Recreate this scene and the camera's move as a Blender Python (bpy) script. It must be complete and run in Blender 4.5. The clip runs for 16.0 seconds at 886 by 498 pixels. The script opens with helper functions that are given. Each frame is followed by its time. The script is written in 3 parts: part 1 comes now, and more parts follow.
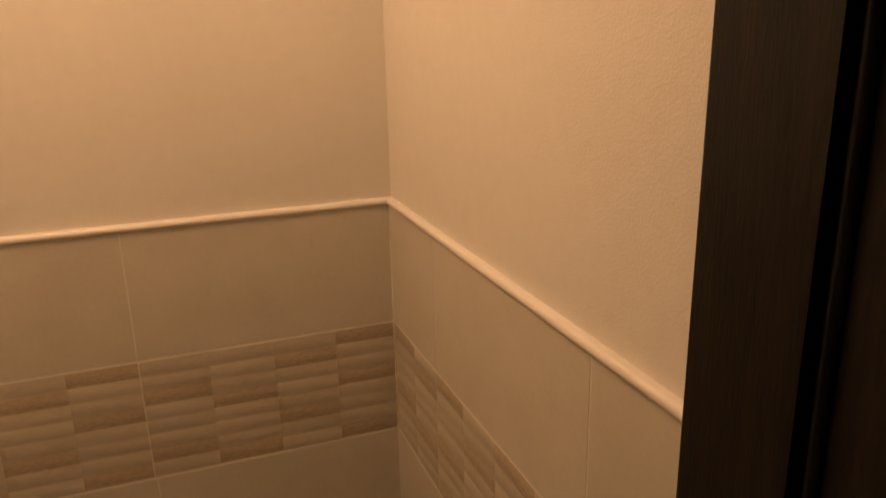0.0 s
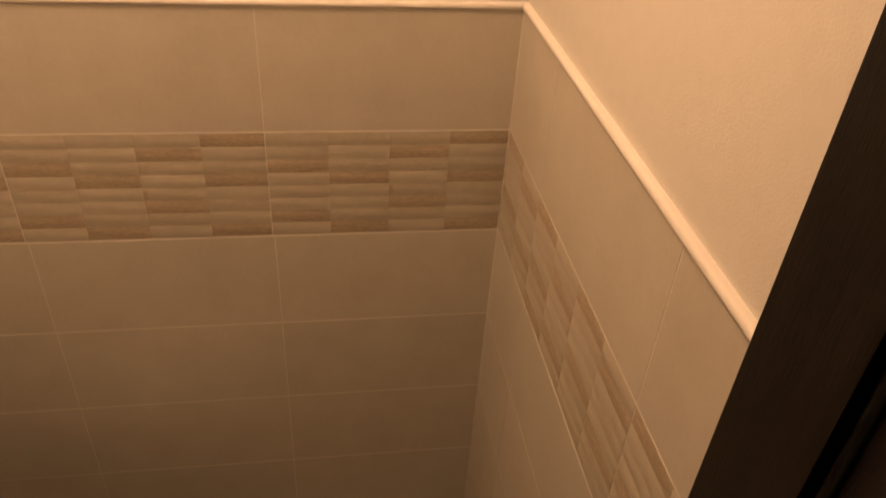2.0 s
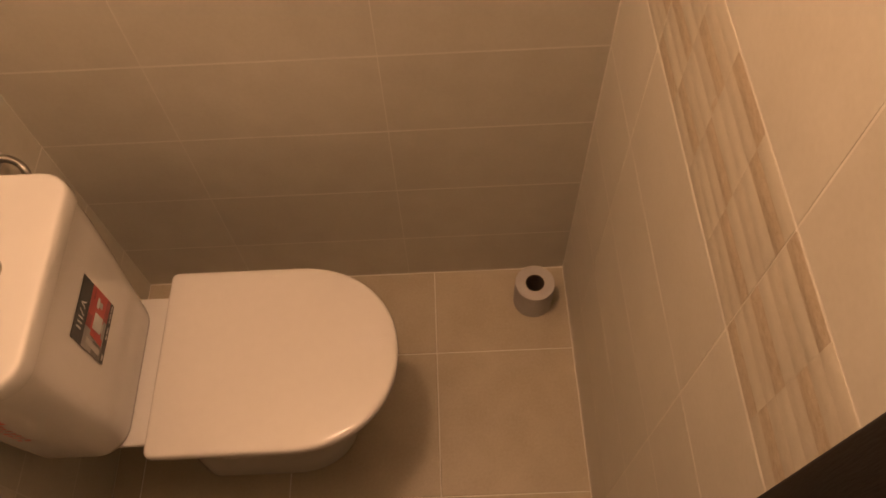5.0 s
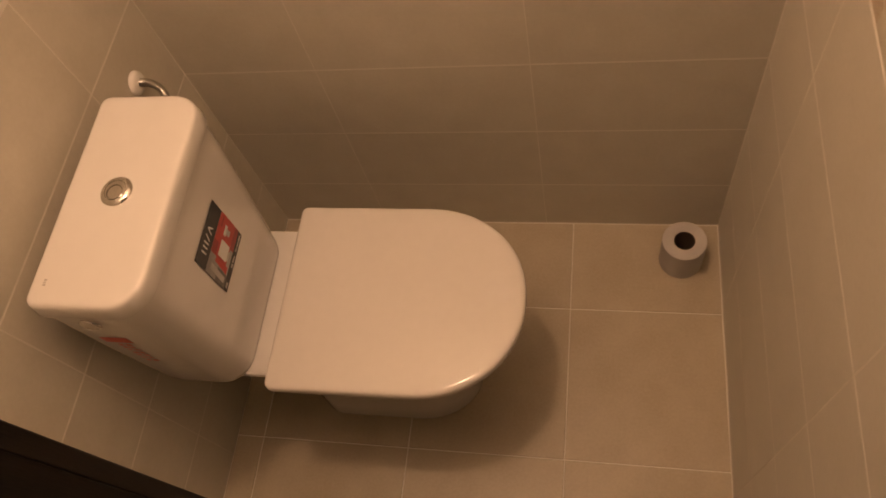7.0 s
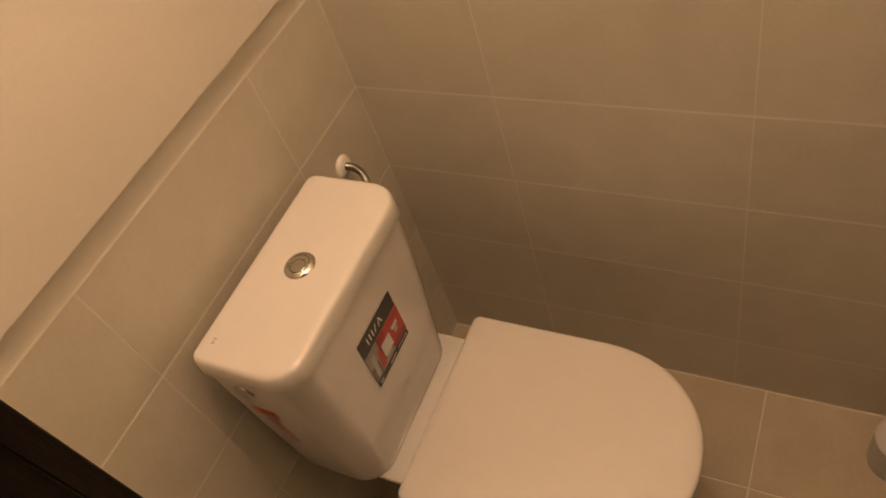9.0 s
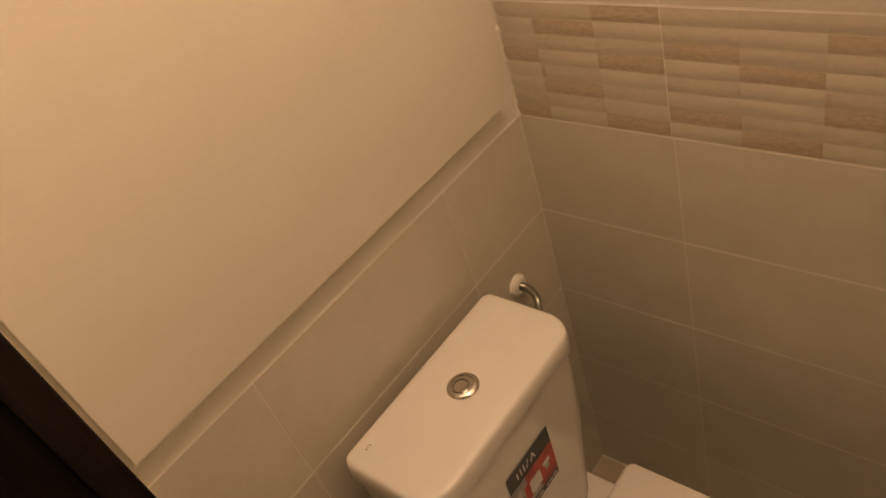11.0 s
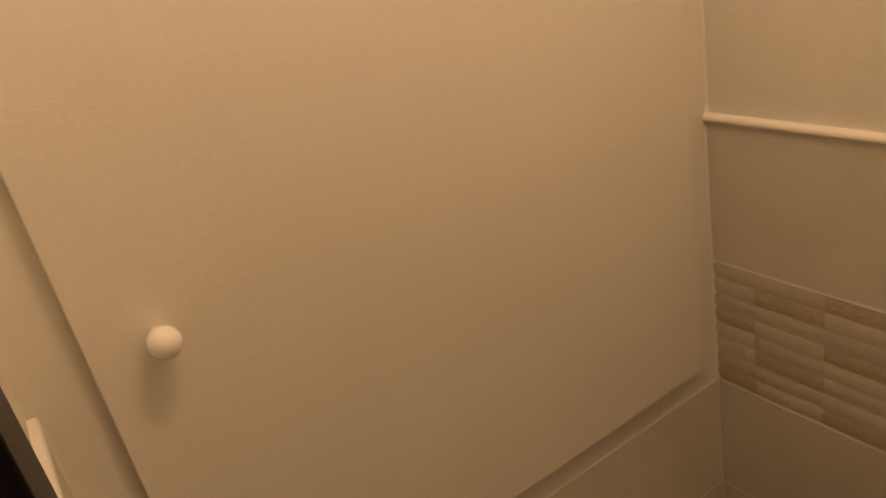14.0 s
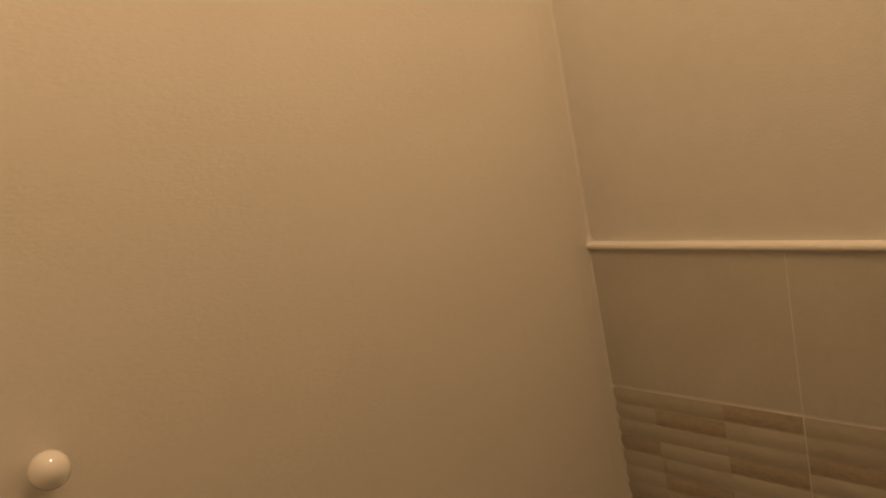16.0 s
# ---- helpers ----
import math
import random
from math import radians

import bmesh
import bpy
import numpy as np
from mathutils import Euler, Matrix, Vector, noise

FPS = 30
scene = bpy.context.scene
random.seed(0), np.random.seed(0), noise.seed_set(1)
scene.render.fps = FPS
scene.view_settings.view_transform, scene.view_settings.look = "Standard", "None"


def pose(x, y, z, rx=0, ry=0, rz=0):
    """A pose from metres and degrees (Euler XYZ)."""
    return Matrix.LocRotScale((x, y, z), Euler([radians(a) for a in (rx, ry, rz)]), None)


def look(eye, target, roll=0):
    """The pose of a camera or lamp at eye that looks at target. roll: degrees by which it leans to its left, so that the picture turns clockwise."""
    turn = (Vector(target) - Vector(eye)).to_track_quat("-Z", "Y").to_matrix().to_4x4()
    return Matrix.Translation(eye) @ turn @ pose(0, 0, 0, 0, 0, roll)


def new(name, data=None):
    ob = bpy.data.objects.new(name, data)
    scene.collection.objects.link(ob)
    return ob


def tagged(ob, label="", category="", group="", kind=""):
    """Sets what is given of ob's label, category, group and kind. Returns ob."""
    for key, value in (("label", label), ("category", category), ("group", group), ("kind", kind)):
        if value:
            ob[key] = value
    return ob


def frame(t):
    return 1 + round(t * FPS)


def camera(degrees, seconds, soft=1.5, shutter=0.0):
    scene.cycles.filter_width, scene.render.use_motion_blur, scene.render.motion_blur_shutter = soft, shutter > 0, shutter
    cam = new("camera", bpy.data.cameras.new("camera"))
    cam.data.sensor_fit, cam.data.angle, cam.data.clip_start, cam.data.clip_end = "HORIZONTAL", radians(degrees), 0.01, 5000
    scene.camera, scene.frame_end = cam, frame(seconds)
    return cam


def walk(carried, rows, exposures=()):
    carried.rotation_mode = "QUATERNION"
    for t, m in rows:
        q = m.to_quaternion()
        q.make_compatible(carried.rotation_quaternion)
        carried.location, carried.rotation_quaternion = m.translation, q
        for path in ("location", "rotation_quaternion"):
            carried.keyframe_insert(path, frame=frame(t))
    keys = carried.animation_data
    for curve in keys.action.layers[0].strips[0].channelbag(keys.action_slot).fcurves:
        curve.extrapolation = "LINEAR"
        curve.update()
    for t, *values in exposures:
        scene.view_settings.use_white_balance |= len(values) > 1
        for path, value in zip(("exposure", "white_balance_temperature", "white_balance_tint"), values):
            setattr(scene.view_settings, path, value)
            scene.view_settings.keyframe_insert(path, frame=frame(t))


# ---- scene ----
cam = camera(60.8, 16.0, shutter=0.3)
PATH = [
    (0, (-0.3256, -1.1300, 1.6793), (0.3358, 0.6669, 1.0978), -1.31),
    (0.5, (-0.3117, -1.1196, 1.7022), (0.2157, 0.6410, 0.9330), 0.33),
    (1, (-0.3083, -1.1272, 1.7103), (0.1068, 0.6474, 0.9028), 0.84),
    (1.5, (-0.2985, -1.1158, 1.7248), (0.0570, 0.6218, 0.8186), 2.09),
    (2, (-0.3029, -1.1067, 1.7620), (-0.0081, 0.4873, 0.6044), 4.21),
    (2.5, (-0.2944, -1.0915, 1.7861), (-0.0033, 0.4415, 0.5282), 4.77),
    (3, (-0.2942, -1.0606, 1.7903), (-0.1223, 0.3780, 0.4064), 3.47),
    (3.5, (-0.2905, -1.0065, 1.7798), (-0.1698, 0.3787, 0.3411), 1.55),
    (4, (-0.2813, -0.9702, 1.7596), (-0.1296, 0.2750, 0.1859), 0.51),
    (4.5, (-0.2865, -0.9469, 1.7500), (-0.2119, 0.1542, 0.0687), -0.48),
    (7, (-0.2700, -0.8980, 1.6420), (-0.6750, -0.0120, -0.1050), -20.5),
    (7.5, (-0.2800, -0.8890, 1.6180), (-0.8190, 0.0320, -0.0730), -22.4),
    (8, (-0.2860, -0.8730, 1.5930), (-0.9670, 0.0540, -0.0430), -25),
    (8.5, (-0.2900, -0.8630, 1.5870), (-1.0340, 0.1180, 0.0100), -23.1),
    (9, (-0.3020, -0.8590, 1.5870), (-1.1590, 0.1670, 0.1000), -22),
    (9.5, (-0.3120, -0.8590, 1.5980), (-1.2780, 0.1890, 0.1950), -21.6),
    (10, (-0.3240, -0.8590, 1.6140), (-1.3700, 0.2220, 0.2960), -20.3),
    (12.5, (-0.4130, -0.7664, 1.6609), (-1.8606, 0.0291, 0.5321), -17.76),
    (13, (-0.4270, -0.7706, 1.6775), (-1.9176, 0.0179, 0.6317), -15.37),
    (13.5, (-0.4341, -0.7706, 1.6942), (-1.9933, 0.0795, 0.7812), -13.54),
    (14, (-0.4397, -0.7720, 1.7109), (-2.0335, 0.1269, 0.8993), -11.96),
    (14.5, (-0.4289, -0.7657, 1.7169), (-1.9951, 0.1763, 0.9477), -11.82),
    (15, (-0.4290, -0.7878, 1.7010), (-1.9230, 0.3458, 0.9962), -10.41),
    (15.5, (-0.4416, -0.8054, 1.6627), (-1.8788, 0.4511, 1.0716), -11.1),
    (16, (-0.4434, -0.8207, 1.6384), (-1.9123, 0.4915, 1.2562), -11.63),
]
# the clip's own exposure and white balance: seconds, stops, kelvin, tint
TONE = [(0, -0.29, 7150, 16), (1, 0.03, 7000, 16), (1.5, 0.07, 6920, 16), (2, 0.24, 6850, 17), (3, 0.55, 6720, 18), (4, 0.67, 6640, 19), (4.5, 0.72, 6640, 19), (7, 0.75, 6260, 16),
        (8, 0.73, 6110, 12.5), (9, 0.70, 6110, 8), (10, 0.60, 6110, 7), (12.5, 0.02, 6250, 4), (13.5, -0.19, 6290, 6), (14, -0.45, 6295, 4), (14.5, -0.57, 6300, 2), (15.5, -0.67, 6350, 2), (16, -0.72, 6350, 1)]
walk(cam, [(t, look(eye, target, roll)) for t, eye, target, roll in PATH], TONE)

# ---- light: one warm ceiling lamp above the room, black night outside ----
world = bpy.data.worlds.new("night")
world.use_nodes = True
world.node_tree.nodes["Background"].inputs[0].default_value = (0.0, 0.0, 0.0, 1)
scene.world = world
lamp_data = bpy.data.lights.new("ceiling_bulb", "POINT")
lamp_data.energy = 13.0
lamp_data.color = (1.0, 0.60, 0.355)
lamp_data.shadow_soft_size = 0.07
lamp = new("ceiling_bulb", lamp_data)
lamp.matrix_world = pose(-0.60, -0.385, 2.36)

# ---- materials ----


def nodes_of(name, rough=0.5, metal=0.0):
    m = bpy.data.materials.new(name)
    m.use_nodes = True
    nt = m.node_tree
    b = nt.nodes["Principled BSDF"]
    b.inputs["Roughness"].default_value = rough
    b.inputs["Metallic"].default_value = metal
    return m, nt, b


def link(nt, a, b):
    nt.links.new(a, b)


def surface(name, dark, light, rough=0.5, scale=6.0, fine=180.0, bump=0.0, bump_scale=300.0, rough_var=0.08,
            per_piece=0.0, coat=0.0, stretch=(1, 1, 1), contrast=(0.3, 0.7), metal=0.0):
    """Two scales of colour variation, fine relief and uneven gloss."""
    m, nt, b = nodes_of(name, rough, metal)
    n = nt.nodes
    mp = n.new("ShaderNodeMapping")
    mp.inputs["Scale"].default_value = stretch
    geo = n.new("ShaderNodeNewGeometry")
    link(nt, geo.outputs["Position"], mp.inputs["Vector"])
    big = n.new("ShaderNodeTexNoise")
    big.inputs["Scale"].default_value = scale
    big.inputs["Detail"].default_value = 5
    small = n.new("ShaderNodeTexNoise")
    small.inputs["Scale"].default_value = fine
    small.inputs["Detail"].default_value = 3
    for t in (big, small):
        link(nt, mp.outputs[0], t.inputs["Vector"])
    mix = n.new("ShaderNodeMath")
    mix.operation = "MULTIPLY_ADD"
    mix.inputs[1].default_value = 0.35
    link(nt, small.outputs["Fac"], mix.inputs[0])
    scaled = n.new("ShaderNodeMath")
    scaled.operation = "MULTIPLY"
    scaled.inputs[1].default_value = 0.65
    link(nt, big.outputs["Fac"], scaled.inputs[0])
    link(nt, scaled.outputs[0], mix.inputs[2])
    ramp = n.new("ShaderNodeValToRGB")
    ramp.color_ramp.elements[0].position, ramp.color_ramp.elements[1].position = contrast
    ramp.color_ramp.elements[0].color = (*dark, 1)
    ramp.color_ramp.elements[1].color = (*light, 1)
    link(nt, mix.outputs[0], ramp.inputs[0])
    colour = ramp.outputs[0]
    if per_piece:
        info = n.new("ShaderNodeObjectInfo")
        rng = n.new("ShaderNodeMapRange")
        rng.inputs["To Min"].default_value = 1 - per_piece
        rng.inputs["To Max"].default_value = 1 + per_piece
        link(nt, info.outputs["Random"], rng.inputs["Value"])
        hsv = n.new("ShaderNodeHueSaturation")
        link(nt, colour, hsv.inputs["Color"])
        link(nt, rng.outputs[0], hsv.inputs["Value"])
        colour = hsv.outputs[0]
    link(nt, colour, b.inputs["Base Color"])
    rr = n.new("ShaderNodeMapRange")
    rr.inputs["To Min"].default_value = max(0.02, rough - rough_var)
    rr.inputs["To Max"].default_value = min(1, rough + rough_var)
    link(nt, big.outputs["Fac"], rr.inputs["Value"])
    link(nt, rr.outputs[0], b.inputs["Roughness"])
    if coat:
        b.inputs["Coat Weight"].default_value = coat
        b.inputs["Coat Roughness"].default_value = 0.06
    if bump:
        bt = n.new("ShaderNodeTexNoise")
        bt.inputs["Scale"].default_value = bump_scale
        bt.inputs["Detail"].default_value = 4
        link(nt, mp.outputs[0], bt.inputs["Vector"])
        bp = n.new("ShaderNodeBump")
        bp.inputs["Strength"].default_value = bump
        bp.inputs["Distance"].default_value = 0.002
        link(nt, bt.outputs["Fac"], bp.inputs["Height"])
        link(nt, bp.outputs[0], b.inputs["Normal"])
    return m


PAINT = surface("cream_wall_paint", (0.73, 0.71, 0.64), (0.79, 0.77, 0.70), 0.75, 3, 60, 0.20, 400)
TILE = surface("beige_glazed_tile", (0.582, 0.553, 0.468), (0.656, 0.627, 0.54), 0.36, 13, 130, 0.05, 500, per_piece=0.025)
FLOOR_TILE = surface("tan_floor_tile", (0.44, 0.382, 0.275), (0.545, 0.484, 0.37), 0.42, 12, 160, 0.10, 350, per_piece=0.04)
GROUT = surface("cream_grout", (0.70, 0.665, 0.585), (0.79, 0.76, 0.68), 0.8, 20, 300, 0.2, 700)
TRIM = surface("ivory_trim", (0.80, 0.77, 0.70), (0.85, 0.83, 0.77), 0.3, 4, 90, 0.03, 300)
DECOR_LIGHT = surface("decor_ivory_glaze", (0.540, 0.503, 0.405), (0.600, 0.563, 0.465), 0.42, 60, 300, 0.10, 420, stretch=(1, 1, 2))
DECOR_MID = surface("decor_beige_glaze", (0.490, 0.448, 0.352), (0.575, 0.535, 0.440), 0.44, 70, 300, 0.14, 420, stretch=(1, 1, 2))
DECOR_TAN = surface("decor_tan_glaze", (0.405, 0.335, 0.230), (0.525, 0.458, 0.350), 0.48, 90, 380, 0.28, 420, stretch=(1, 1, 2.4), contrast=(0.36, 0.62))
CERAMIC = surface("white_ceramic", (0.74, 0.725, 0.70), (0.78, 0.765, 0.74), 0.08, 3, 40, 0.0, rough_var=0.03, coat=0.4)
SEAT = surface("white_seat_plastic", (0.72, 0.695, 0.66), (0.76, 0.735, 0.70), 0.10, 3, 60, 0.01, 400, rough_var=0.04)
PANEL = surface("white_laminate", (0.745, 0.72, 0.645), (0.80, 0.775, 0.70), 0.55, 4, 110, 0.17, 260, stretch=(1, 0.6, 1.6))
FRAME = surface("cream_frame_paint", (0.735, 0.71, 0.635), (0.79, 0.765, 0.69), 0.6, 6, 80, 0.15, 260)
KNOB = surface("white_porcelain", (0.88, 0.865, 0.82), (0.91, 0.895, 0.85), 0.08, 4, 60, 0.0, rough_var=0.03, coat=0.5)
WOOD = surface("dark_wenge_veneer", (0.0024, 0.0018, 0.0014), (0.0130, 0.0092, 0.0058), 0.42, 16, 110, 0.16, 140, stretch=(5, 5, 0.45), contrast=(0.40, 0.62))
WOOD.node_tree.nodes["Principled BSDF"].inputs["Specular IOR Level"].default_value = 0.25
CHROME = surface("chrome", (0.60, 0.58, 0.55), (0.76, 0.74, 0.71), 0.13, 20, 200, 0.0, rough_var=0.05, metal=1.0)
STEEL = surface("brushed_steel", (0.42, 0.405, 0.385), (0.58, 0.565, 0.54), 0.12, 60, 500, 0.1, 900, metal=1.0)
PAPER = surface("grey_recycled_paper", (0.52, 0.495, 0.47), (0.60, 0.575, 0.55), 0.95, 25, 300, 0.5, 500)
CARD = surface("brown_cardboard", (0.09, 0.062, 0.042), (0.14, 0.10, 0.07), 0.9, 20, 200, 0.3, 400)
WHITE_PLASTIC = surface("white_plastic", (0.76, 0.75, 0.72), (0.81, 0.80, 0.77), 0.28, 5, 60, 0.0)
INK_BLACK = surface("black_print", (0.012, 0.012, 0.012), (0.03, 0.03, 0.03), 0.35, 30, 200)
INK_RED = surface("red_print", (0.42, 0.030, 0.022), (0.56, 0.055, 0.04), 0.35, 40, 200)
INK_GREY = surface("grey_print", (0.22, 0.21, 0.20), (0.42, 0.40, 0.38), 0.35, 25, 120)
INK_PALE = surface("pale_grey_print", (0.38, 0.36, 0.34), (0.54, 0.52, 0.49), 0.35, 40, 150)
INK_SHADE = surface("slate_print", (0.07, 0.065, 0.06), (0.20, 0.19, 0.18), 0.35, 40, 120)
INK_MAROON = surface("maroon_print", (0.20, 0.015, 0.012), (0.36, 0.03, 0.025), 0.35, 40, 150)
INK_WORN = surface("worn_red_print", (0.42, 0.04, 0.03), (0.56, 0.14, 0.11), 0.4, 60, 260, contrast=(0.42, 0.58))
INK_WHITE = surface("white_print", (0.66, 0.65, 0.63), (0.74, 0.73, 0.71), 0.35, 30, 200)
HALL = surface("hall_paint", (0.50, 0.47, 0.42), (0.56, 0.53, 0.48), 0.8, 3, 60, 0.3, 260)

# ---- building helpers ----


def part(name, bm, material, parent=None, label="", smooth=False, angle=40):
    """Link a bmesh as one mesh object, with its materials."""
    bmesh.ops.recalc_face_normals(bm, faces=bm.faces)
    me = bpy.data.meshes.new(name)
    bm.to_mesh(me)
    bm.free()
    return piece(name, me, material, parent, label, smooth, angle)


def piece(name, me, material, parent=None, label="", smooth=False, angle=40):
    if not me.materials:
        for m in material if isinstance(material, (list, tuple)) else [material]:
            me.materials.append(m)
        if smooth:
            me.polygons.foreach_set("use_smooth", [True] * len(me.polygons))
            me.set_sharp_from_angle(angle=radians(angle))
    ob = new(name, me)
    if parent:
        ob.parent = parent
    if label:
        tagged(ob, label)
    return ob


def box(bm, a, b, bevel=0.0, mat=0, segments=2):
    lo, hi = [min(p) for p in zip(a, b)], [max(p) for p in zip(a, b)]
    m = Matrix.LocRotScale([(p + q) / 2 for p, q in zip(lo, hi)], None, [q - p for p, q in zip(lo, hi)])
    made = bmesh.ops.create_cube(bm, size=1, matrix=m)["verts"]
    faces = {f for v in made for f in v.link_faces}
    for f in faces:
        f.material_index = mat
    if bevel:
        edges = list({e for v in made for e in v.link_edges})
        bmesh.ops.bevel(bm, geom=edges, offset=bevel, segments=segments, affect="EDGES", profile=0.5)
    return bm


def loft(bm, rings, cap=True, mat=0):
    """Join rings of equal count; caps at both ends."""
    rows = [[bm.verts.new(p) for p in ring] for ring in rings]
    n = len(rows[0])
    for a, b in zip(rows, rows[1:]):
        for i in range(n):
            bm.faces.new((a[i], a[(i + 1) % n], b[(i + 1) % n], b[i])).material_index = mat
    if cap:
        bm.faces.new(rows[0][::-1]).material_index = mat
        bm.faces.new(rows[-1]).material_index = mat
    return bm


def rounded(x0, x1, y0, y1, z, front, back, n=8):
    """A rectangle in plan with two radii: front towards +x, back towards -x."""
    pts = []
    for cx, cy, r, a in ((x1 - front, y1 - front, front, 0), (x0 + back, y1 - back, back, 90),
                         (x0 + back, y0 + back, back, 180), (x1 - front, y0 + front, front, 270)):
        pts += [(cx + r * math.cos(radians(a + 90 * i / n)), cy + r * math.sin(radians(a + 90 * i / n)), z) for i in range(n + 1)]
    return pts


def d_shape(x0, x1, yc, hw, z, nose, back=0.02, n=40):
    """A rounded front of length nose, straight sides and a straight back with small corner radii."""
    pts = []
    for i in range(n + 1):
        a = radians(-90 + 180 * i / n)
        c, s = math.cos(a), math.sin(a)
        pts.append((x1 - nose + nose * abs(c) ** 0.94 * (1 if c >= 0 else -1), yc + hw * abs(s) ** 0.94 * (1 if s >= 0 else -1), z))
    for cy, a in ((yc + hw - back, 90), (yc - hw + back, 180)):
        pts += [(x0 + back + back * math.cos(radians(a + 15 * i)), cy + back * math.sin(radians(a + 15 * i)), z) for i in range(7)]
    return pts


def lathe(bm, profile, centre, axis="z", n=32, mat=0, cap=True):
    """Turn a profile of (radius, height) round an axis through centre."""
    rings = []
    for r, h in profile:
        ring = []
        for i in range(n):
            a = 2 * math.pi * i / n
            u, v = r * math.cos(a), r * math.sin(a)
            p = {"z": (u, v, h), "x": (h, u, v), "y": (v, h, u)}[axis]
            ring.append([p[k] + centre[k] for k in range(3)])
        rings.append(ring)
    return loft(bm, rings, cap, mat)


def tube(bm, path, r, n=14):
    pts = [Vector(p) for p in path]
    rings = []
    side = None
    for i, p in enumerate(pts):
        d = (pts[min(i + 1, len(pts) - 1)] - pts[max(i - 1, 0)]).normalized()
        side = (Vector((0.3, 1, 0.2)) if side is None else side)
        side = (side - d * side.dot(d)).normalized()
        up = d.cross(side)
        k = r * (1 + (0.08 if i % 2 else -0.08))
        rings.append([p + k * (math.cos(2 * math.pi * j / n) * side + math.sin(2 * math.pi * j / n) * up) for j in range(n)])
    return loft(bm, rings)


def smooth_path(points, steps):
    """Catmull-Rom through the points."""
    ps = [Vector(p) for p in points]
    ps = [2 * ps[0] - ps[1]] + ps + [2 * ps[-1] - ps[-2]]
    out = []
    for a, b, c, d in zip(ps, ps[1:], ps[2:], ps[3:]):
        for i in range(steps):
            t = i / steps
            out.append(0.5 * (2 * b + (c - a) * t + (2 * a - 5 * b + 4 * c - d) * t * t + (3 * b - a - 3 * c + d) * t ** 3))
    return out + [ps[-2]]


# ---- the room's measures ----
LEFT, RIGHT, FAR, NEAR = -1.067, 0.0, 0.0, -0.8265   # faces of the tiles
NEAR_L = -0.8165                                     # door wall beside the cupboard
FLOOR, CEILING = 0.025, 2.50
ROWS = [FLOOR, 0.2, 0.4, 0.6, 0.8, 1.0, 1.2, 1.4]
BAND = 5                                             # the row of relief tiles
TILE_TOP = 1.40
WALLS = {  # u runs to the right as one faces the wall, v up, w into the room
    "far": Matrix(((1, 0, 0, 0), (0, 0, -1, FAR), (0, 1, 0, 0), (0, 0, 0, 1))),
    "right": Matrix(((0, 0, -1, RIGHT), (-1, 0, 0, 0), (0, 1, 0, 0), (0, 0, 0, 1))),
    "left": Matrix(((0, 0, 1, LEFT), (1, 0, 0, 0), (0, 1, 0, 0), (0, 0, 0, 1))),
    "near": Matrix(((-1, 0, 0, 0), (0, 0, 1, NEAR_L), (0, 1, 0, 0), (0, 0, 0, 1))),
}
JOINT = 0.0026        # lying joints
UPRIGHT = 0.0019      # standing joints
DOOR_L, DOOR_R, DOOR_TOP = -0.6945, -0.0665, 1.98      # clear opening


def structure(name, bm, material, label):
    return tagged(part(name, bm, material), label, "wall" if name.startswith("wall") else name, kind="structure")


bm = box(bmesh.new(), (LEFT - 0.12, 0.006, -0.1), (0.12, 0.14, CEILING))
wall_far = structure("wall_far", bm, PAINT, "cream painted plaster wall above beige tiles")
bm = box(bmesh.new(), (0.006, 0.006, -0.1), (0.12, -0.905, CEILING))
wall_right = structure("wall_right", bm, PAINT, "cream painted plaster wall above beige tiles")
bm = box(bmesh.new(), (LEFT - 0.004, 0.006, -0.1), (LEFT - 0.14, -0.905, CEILING))
wall_left = structure("wall_left", bm, PAINT, "cream wall with tiled lower part behind the toilet")
bm = bmesh.new()
box(bm, (LEFT - 0.004, NEAR_L - 0.006, -0.1), (DOOR_L - 0.02, -0.905, CEILING))
box(bm, (DOOR_R + 0.02, NEAR - 0.006, -0.1), (0.006, -0.905, CEILING))
box(bm, (DOOR_L - 0.02, NEAR - 0.006, DOOR_TOP + 0.02), (DOOR_R + 0.02, -0.905, CEILING))
wall_near = structure("wall_near", bm, PAINT, "cream painted wall with the open doorway")
bm = box(bmesh.new(), (-2.2, 0.14, CEILING), (1.2, -2.5, CEILING + 0.1))
structure("ceiling", bm, PAINT, "plain white painted ceiling above the toilet room")
bm = box(bmesh.new(), (-2.2, 0.14, FLOOR - 0.1), (1.2, -2.5, FLOOR - 0.0012))
floor = structure("floor", bm, GROUT, "tan square floor tiles with pale grout")
# the dark hall behind the camera
bm = bmesh.new()
box(bm, (-2.2, -0.905, 0), (LEFT - 0.004, -0.80, CEILING))
box(bm, (0.12, -0.905, 0), (1.2, -0.80, CEILING))
box(bm, (-2.3, -0.80, 0), (-2.2, -2.5, CEILING))
box(bm, (1.2, -0.80, 0), (1.3, -2.5, CEILING))
box(bm, (-2.3, -2.5, 0), (1.3, -2.6, CEILING))
structure("wall_hall", bm, HALL, "plain walls of the unlit hall")

# ---- wall tiles ----
mesh_store = {}


